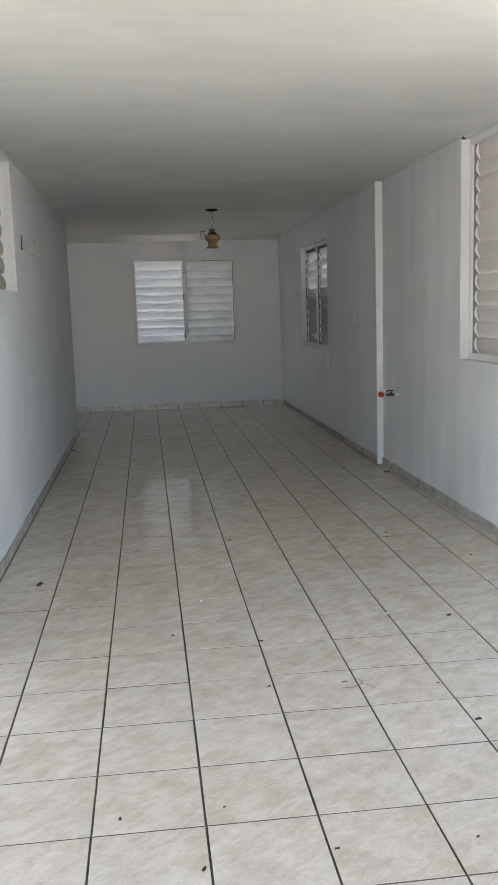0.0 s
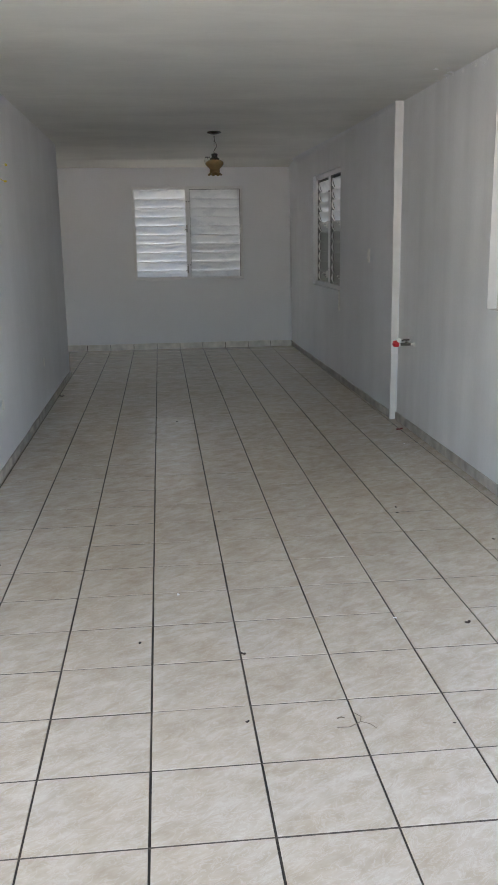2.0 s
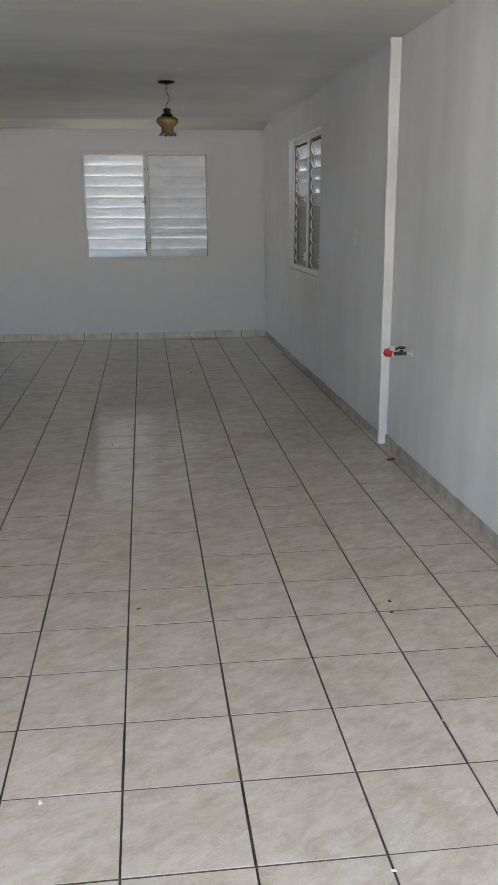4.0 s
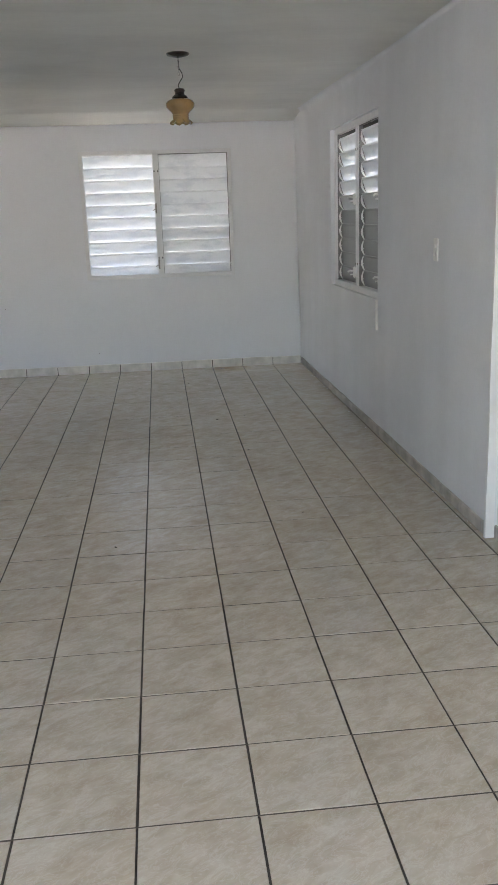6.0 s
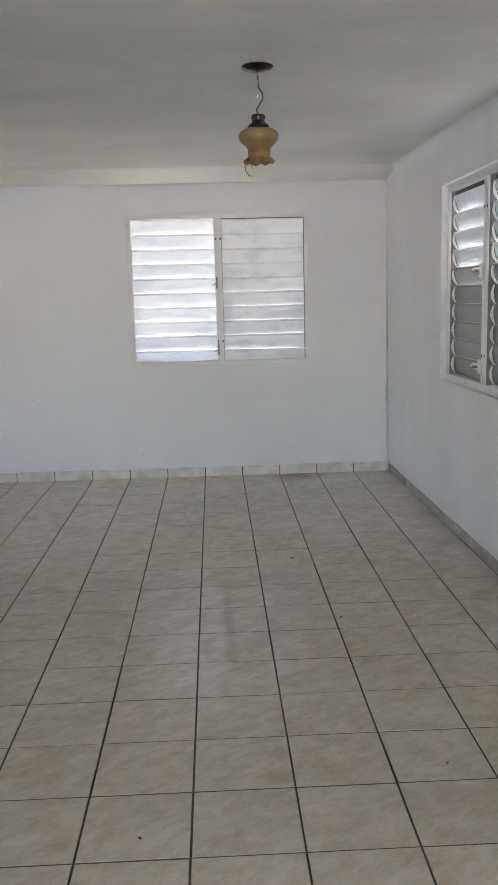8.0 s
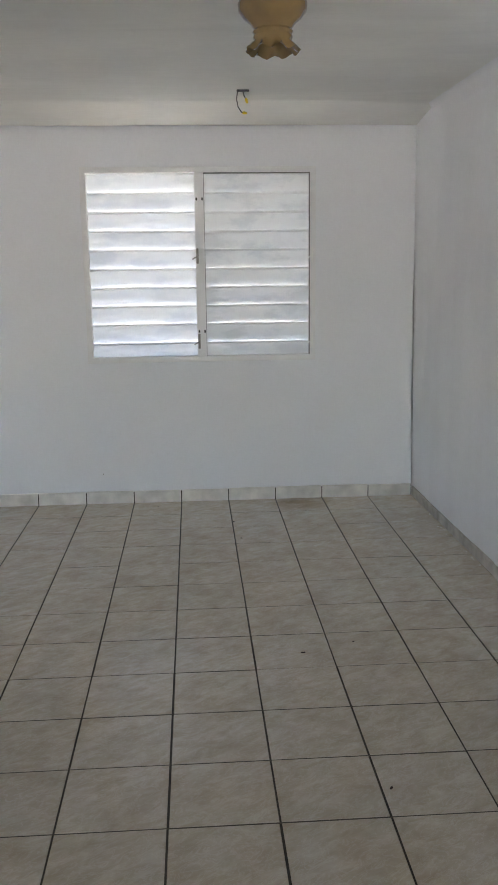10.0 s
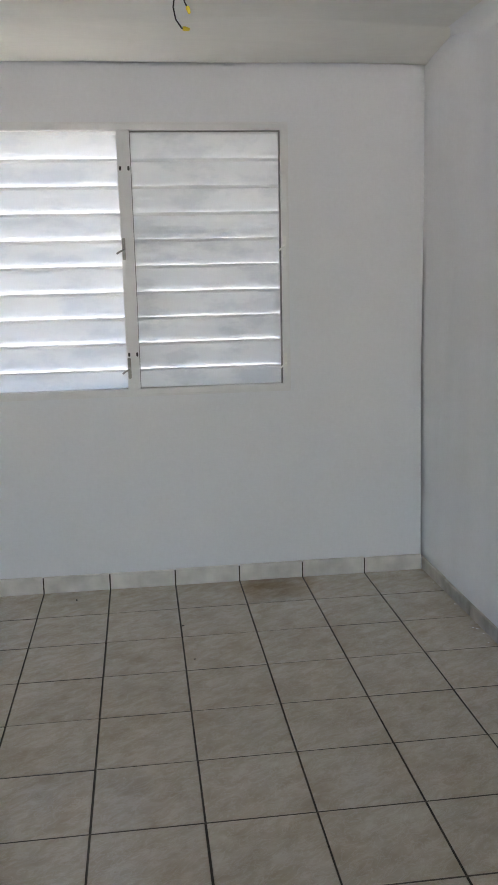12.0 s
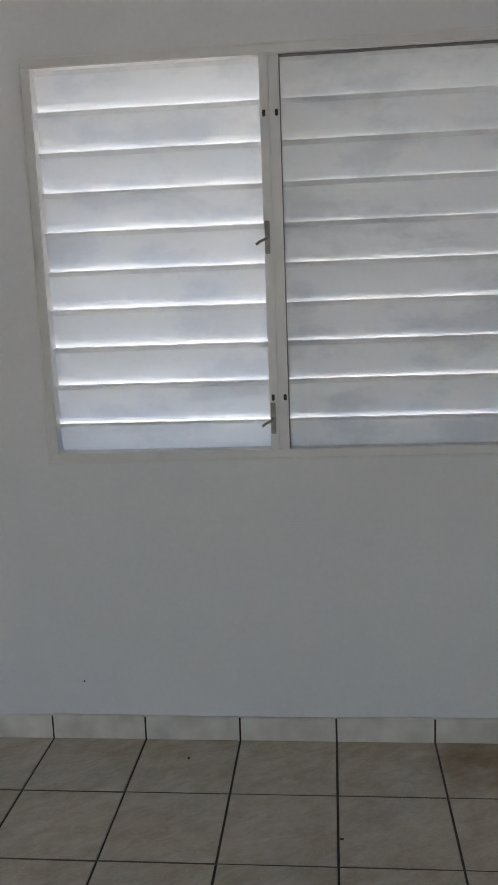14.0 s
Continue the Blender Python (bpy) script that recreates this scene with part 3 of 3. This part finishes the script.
part("box_rim", box(-0.02, 0.02, -0.004, 0.0, -0.055, 0.055, 0.002), M_BLACK, box_out, "dark slot in the wall")
part("patch", box(0.024, 0.04, -0.003, 0.0, -0.02, 0.04, 0.001), M_PLASTIC, box_out, "white filler beside the slot")
part("wire", tube([(0.0, -0.002, -0.03), (0.03, -0.03, -0.06), (0.07, -0.06, -0.085), (0.10, -0.07, -0.09)], 0.0022, 6), M_YELLOW, box_out, "thin yellow wire")
part("wire", tube([(0.0, -0.002, 0.02), (0.03, -0.05, 0.01), (0.08, -0.08, 0.02), (0.11, -0.08, 0.02)], 0.0022, 6), M_PLASTIC, box_out, "thin pale wire")
wire_nut(box_out, (0.10, -0.07, -0.09), (1, -0.3, 0.1))
wire_nut(box_out, (0.11, -0.08, 0.02), (1, -0.2, -0.1))

stub = tagged(new("ceiling_wires"), "black cut fixture bracket on the ceiling with yellow-capped wires", "wiring")
stub.location = (0.09, -0.79, CEIL)
part("bracket", box(-0.035, 0.035, -0.012, 0.012, -0.010, 0.0, 0.003), M_BLACK, stub)
part("wire", tube([(-0.03, 0, -0.004), (-0.036, 0.0, -0.05), (-0.028, 0.004, -0.09), (-0.008, 0.006, -0.118), (0.0, 0.006, -0.122)], 0.003, 6), M_BLACK, stub, "thin black wire")
part("wire", tube([(0.0, 0, -0.006), (0.006, 0.0, -0.03), (0.016, 0.0, -0.05)], 0.003, 6), M_BLACK, stub, "thin black wire")
wire_nut(stub, (-0.004, 0.006, -0.120), (1, 0.1, -0.1))
wire_nut(stub, (0.016, 0.0, -0.045), (0.3, 0.1, -1))

valve = tagged(new("wall_valve"), "dark metal stop valve with a red cap on the side wall", "valve")
valve.matrix_world = RIGHT_WALL_B(-5.845, 0.700) @ Matrix.Scale(0.78, 4)
part("pipe", tube([(0.0, 0.0, 0.0), (0.0, -0.05, 0.0)], 0.011, 12), M_PLASTIC, valve, "white plastic pipe stub")
part("body", tube([(0.0, -0.045, 0.0), (0.0, -0.15, 0.0)], 0.015, 12), M_DARKMETAL, valve, "dark worn metal valve body")
part("flange", lathe([(0.0, 0.0), (0.024, 0.0), (0.026, 0.004), (0.018, 0.012), (0.0, 0.012)], 20), M_PLASTIC, valve, "white plastic wall flange", pose(0, 0.0, -0.004, 90, 0, 0), True)
part("stem", tube([(0.0, -0.085, 0.0), (0.0, -0.085, 0.030)], 0.012, 10), M_DARKMETAL, valve)
part("bonnet", lathe([(0.0, 0.0), (0.018, 0.0), (0.018, 0.012), (0.010, 0.018), (0.0, 0.018)], 6), M_DARKMETAL, valve, "dark metal bonnet nut", Matrix.Translation((0.0, -0.085, 0.010)))
part("handle", lathe([(0.0, 0.0), (0.012, 0.0), (0.029, 0.004), (0.032, 0.010), (0.029, 0.017), (0.012, 0.014), (0.0, 0.016)], 32, lambda k, a: (0.0022 * math.cos(8 * a), 0) if k in (2, 3, 4) else (0, 0)),
     M_BLACK, valve, "black scalloped hand wheel", Matrix.Translation((0.0, -0.085, 0.036)), True)
part("nut", box(-0.022, 0.022, -0.182, -0.142, 0.022, 0.060, 0.006), M_PLASTIC, valve, "white square plastic nut")
part("nut_arm", tube([(0.0, -0.143, 0.040), (0.0, -0.118, 0.038)], 0.009, 10), M_BLACK, valve, "short black spindle")
part("ring", lathe([(0.0, 0.0), (0.019, 0.0), (0.021, 0.004), (0.019, 0.010), (0.0, 0.010)], 20), M_PLASTIC, valve, "white plastic ring", Matrix.Translation((0.0, -0.150, -0.004)) @ pose(0, 0, 0, 90, 0, 0), True)
part("tag", lathe([(0.0, 0.0), (0.020, 0.0), (0.033, 0.018), (0.036, 0.048), (0.024, 0.068), (0.0, 0.072)], 6), M_RED, valve, "red plastic faceted cap",
     Matrix.Translation((0.0, -0.158, -0.006)) @ pose(0, 0, 0, 72, 0, -35))

# ---- flaking paint where the right wall meets the ceiling ----
rnd = random.Random(11)
bm = bmesh.new()


def flake(bm, centre, size, flat_axis):
    c = Vector(centre)
    n = 7
    ring = []
    for k in range(n):
        a = 2 * math.pi * k / n
        r = size * rnd.uniform(0.55, 1.0)
        u, v = r * math.cos(a), 0.7 * r * math.sin(a)
        lift = rnd.uniform(0.003, 0.013)
        p = Vector((u, v, -lift)) if flat_axis == "z" else Vector((-lift, u, v))
        ring.append(bm.verts.new(c + p))
    hub = bm.verts.new(c - (Vector((0, 0, 0.001)) if flat_axis == "z" else Vector((0.001, 0, 0))))
    for k in range(n):
        bm.faces.new((ring[k], ring[(k + 1) % n], hub))


for y, d, size in ((-6.98, 0.035, 0.022), (-7.05, 0.02, 0.012), (-7.12, 0.05, 0.016), (-7.17, 0.028, 0.02), (-6.90, 0.015, 0.014), (-6.75, 0.02, 0.03), (-6.55, 0.012, 0.022), (-6.42, 0.012, 0.012), (-6.2, 0.01, 0.016), (-5.75, 0.008, 0.010)):
    flake(bm, (WALL_B, y, CEIL - d), size, "x")
for y, d, size in ((-6.72, 0.10, 0.035), (-6.70, 0.17, 0.03), (-6.60, 0.04, 0.03), (-6.5, 0.03, 0.035), (-6.3, 0.03, 0.022)):
    flake(bm, (WALL_B - d, y, CEIL), size, "z")
chips = part("paint_flakes", bm, M_WOOD_WHITE, label="loose white paint flakes along the top of the plaster wall")
tagged(chips, category="paint flakes", kind="stuff")
bm = box(WALL_B - 0.012, WALL_B + 0.02, -7.38, -7.35, CEIL - 0.018, CEIL - 0.001, 0.006)
tagged(part("mortar_hole", bm, M_BLACK, label="dark gap above the window frame at the ceiling"), category="gap")

# ---- nail holes and filler dabs in the end wall ----
for x, z, pale in ((-1.799, 0.719, 0), (-0.674, 0.898, 1), (-0.600, 0.895, 1), (-0.868, 0.209, 0)):
    bm = lathe([(0.0, 0.0), (0.0035, 0.0), (0.003, 0.0015), (0.0, 0.002)], 10)
    spot = part("wall_dab" if pale else "nail_hole", bm, M_WOOD_WHITE if pale else M_LEAF, matrix=FAR @ pose(x, 0, z, 90, 0, 0))
    tagged(spot, "small white filler dab on the end wall" if pale else "small dark nail hole in the end wall", "wall mark")

for along, z in ((3.75, 1.80), (3.93, 1.795), (3.52, 1.68), (4.62, 0.47)):
    bm = lathe([(0.0, 0.0), (0.005, 0.0), (0.004, 0.0015), (0.0, 0.002)], 10)
    tagged(part("wall_dab", bm, M_WOOD_WHITE, matrix=on_right_inner(along, z) @ pose(0, 0, 0, 90, 0, 0)), "small white filler dab on the side wall", "wall mark")
bm = bmesh.new()
box_in(bm, -0.86, 0.58, -0.0012, 0.0, 0.7635, 0.7655)
box_in(bm, -0.86, -0.858, -0.0012, 0.0, 0.7655, 0.94)
tagged(part("patch_edge", bm, M_WHITE_WALL, label="faint raised edge of a plaster patch under the window", matrix=FAR), category="patch edge")

# ---- litter on the floor ----
def crumb(x, y, size, seed, material=None, label="small dark dry leaf scrap on the tiles", name="leaf_scrap", category="leaf"):
    rnd = random.Random(seed)
    bm = bmesh.new()
    n = 9
    rim = []
    for k in range(n):
        a = 2 * math.pi * k / n
        r = size * rnd.uniform(0.6, 1.0) * (1.0 if abs(math.cos(a)) > 0.6 else 0.55)
        rim.append((r * math.cos(a), r * math.sin(a)))
    lift = size * 0.35
    low = [bm.verts.new((px, py, 0.0006)) for px, py in rim]
    top = [bm.verts.new((px * 0.9, py * 0.9, 0.0016 + lift * abs(px) / size * rnd.uniform(0.5, 1))) for px, py in rim]
    crest = bm.verts.new((0, 0, 0.003 + lift * 0.3))
    for k in range(n):
        j = (k + 1) % n
        bm.faces.new((low[k], low[j], top[j], top[k]))
        bm.faces.new((top[k], top[j], crest))
    bm.faces.new(low)
    ob = part(name, bm, material or M_LEAF, label=label, matrix=pose(x, y, 0, 0, 0, rnd.uniform(0, 360)))
    return tagged(ob, category=category, group="leaf scraps on the floor")


SCRAPS = [(0.61, -9.32, 0.018), (0.35, -10.34, 0.016), (-1.42, -8.43, 0.03), (-0.71, -9.33, 0.01), (-0.32, -9.47, 0.014), (-0.35, -9.94, 0.009), (-0.31, -10.99, 0.008), (0.71, -7.89, 0.01), (1.08, -8.39, 0.012), (-1.62, -3.69, 0.03), (0.09, -11.00, 0.007), (-0.91, -10.75, 0.01), (-0.68, -11.02, 0.011), (0.21, -2.49, 0.012), (0.44, -2.40, 0.006), (-0.49, -0.13, 0.008), (0.01, -0.54, 0.007), (0.04, -0.89, 0.006), (-0.48, -5.15, 0.008), (0.36, -3.47, 0.009), (0.52, -4.82, 0.006), (-0.29, -7.73, 0.01), (0.73, -7.79, 0.012), (-0.60, -10.74, 0.006), (0.31, -10.03, 0.006)]
for k, (x, y, size) in enumerate(SCRAPS):
    crumb(x, y, size, 50 + k)
crumb(1.31, -5.77, 0.04, 7, M_REDLEAF, "curled dark red dry leaf on the tiles")
for k, (x, y, size) in enumerate([(-0.55, -8.88, 0.012), (0.33, -9.24, 0.009), (1.21, -6.27, 0.008), (0.66, -8.64, 0.006)]):
    crumb(x, y, size, 90 + k, M_WOOD_WHITE, "small white plaster crumb on the floor tiles", "plaster_crumb", "crumb")["group"] = "plaster crumbs on the floor"
rnd = random.Random(31)
for k in range(26):
    y = -0.2 - 5.0 * rnd.random() ** 1.3
    crumb(right_face(y) - rnd.uniform(0.02, 0.05), y, rnd.uniform(0.003, 0.007), 130 + k, M_WOOD_WHITE, "tiny white paint crumb beside the base tiles", "plaster_crumb", "crumb")["group"] = "plaster crumbs on the floor"
twig = bmesh.new()
TX, TY = -0.00, -9.93
tube_in(twig, [(0.0, 0.0, 0.003), (0.02, -0.03, 0.004), (0.01, -0.06, 0.003), (-0.03, -0.085, 0.003), (-0.07, -0.08, 0.002)], 0.0014, 5)
tube_in(twig, [(0.01, -0.055, 0.003), (0.04, -0.075, 0.003), (0.055, -0.10, 0.002)], 0.0011, 5)
tube_in(twig, [(-0.06, -0.03, 0.003), (-0.045, -0.025, 0.004), (-0.035, -0.03, 0.003)], 0.002, 5)
tagged(part("twig", twig, simple("dry_grey_twig", (0.20, 0.16, 0.12), 0.8), label="thin forked dry root fibre lying on the tiles", matrix=Matrix.Translation((TX, TY, 0))), category="twig")

# ---- base tiles along the walls: one mesh shared by alike pieces ----
BASE_H = 0.085


def base_mesh(length, height, material):
    bm = box(0.0035, length - 0.0035, -0.011, 0.0, -0.003, height)
    top = [e for e in bm.edges if all(v.co.y < -0.01 and v.co.z > height - 0.001 for v in e.verts)]
    bmesh.ops.bevel(bm, geom=top, offset=0.004, segments=1, affect="EDGES")
    me = bpy.data.meshes.new("base_tile")
    bm.to_mesh(me)
    bm.free()
    me.materials.append(material)
    return me


def base_row(name, matrix, start, end, step, material, label, backing, height=BASE_H):
    thing = tagged(new(name), label, kind="structure")
    thing.matrix_world = matrix
    part("mortar", box(start, end, -0.007, 0.0, -0.003, height - 0.006), backing, thing)
    me = base_mesh(step, height, material)
    x = start
    while x < end - 0.01:
        last = end - x < step
        ob = new("base_tile", base_mesh(end - x, height, material) if last else me)
        ob.parent = thing
        ob.matrix_local = pose(x, 0, random.uniform(-0.003, 0.003), 0, random.uniform(-0.3, 0.3), 0)
        x += step


base_row("baseboard_far", FAR, -16 * PX - 0.33, 1.30, PX, M_BASE, "marbled cream base tiles with dark joints under the end wall", M_GROUT)
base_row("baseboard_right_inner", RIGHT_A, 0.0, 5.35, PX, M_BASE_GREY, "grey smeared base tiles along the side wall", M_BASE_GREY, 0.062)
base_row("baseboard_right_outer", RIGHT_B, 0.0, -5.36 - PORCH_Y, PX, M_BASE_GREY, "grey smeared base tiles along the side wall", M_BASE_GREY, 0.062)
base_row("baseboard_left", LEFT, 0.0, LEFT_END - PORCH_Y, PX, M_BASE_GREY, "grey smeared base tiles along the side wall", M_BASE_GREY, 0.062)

# ---- floor tiles ----
def tile_verts(x0, x1, y0, y1):
    e, low = 0.002, -0.006
    ring = lambda d, z: [(x0 + d, y0 + d, z), (x1 - d, y0 + d, z), (x1 - d, y1 - d, z), (x0 + d, y1 - d, z)]
    return ring(0, low) + ring(0, -0.0015) + ring(e, 0.0)


TILE_FACES = [(8, 9, 10, 11)] + [(4 * r + s, 4 * r + (s + 1) % 4, 4 * r + 4 + (s + 1) % 4, 4 * r + 4 + s) for r in (0, 1) for s in range(4)]
GX, GY = 0.0034, 0.0027
me = bpy.data.meshes.new("floor_tile")
me.from_pydata(tile_verts(GX, PX - GX, GY, PY - GY), [], TILE_FACES)
me.materials.append(M_TILE)
ROWS_SINGLE = 33
verts, faces = [], []
for j in range(-48, 0):
    for i in range(-18, 5):
        x0, x1 = i * PX + GX, (i + 1) * PX - GX
        y0, y1 = j * PY + GY, (j + 1) * PY - GY
        if i < -6 and j < -8:
            continue
        if -6 < i < 4 and j >= -ROWS_SINGLE:
            ob = new("floor_tile", me)
            ob.parent = floor
            ob.matrix_local = pose(i * PX + random.uniform(-0.0007, 0.0007), j * PY + random.uniform(-0.0006, 0.0006), random.uniform(-0.0004, 0.0003),
                                   random.uniform(-0.12, 0.12), random.uniform(-0.12, 0.12))
            continue
        n = len(verts)
        verts += tile_verts(x0, min(x1, 1.42), y0, y1)
        faces += [tuple(n + k for k in f) for f in TILE_FACES]
rest = bpy.data.meshes.new("outlying_floor_tiles")
rest.from_pydata(verts, [], faces)
rest.materials.append(M_TILE)
ob = tagged(new("outlying_floor_tiles", rest), kind="stuff")
ob.parent = floor
bm = bmesh.new()
for j in range(-48, 0):
    box_in(bm, FAR_X0, 1.41, j * PY - GY, j * PY + GY, -0.004, -0.0016)
tagged(part("cross_grout", bm, M_GROUT_LIGHT, floor, "pale grout in the cross joints"), kind="stuff")
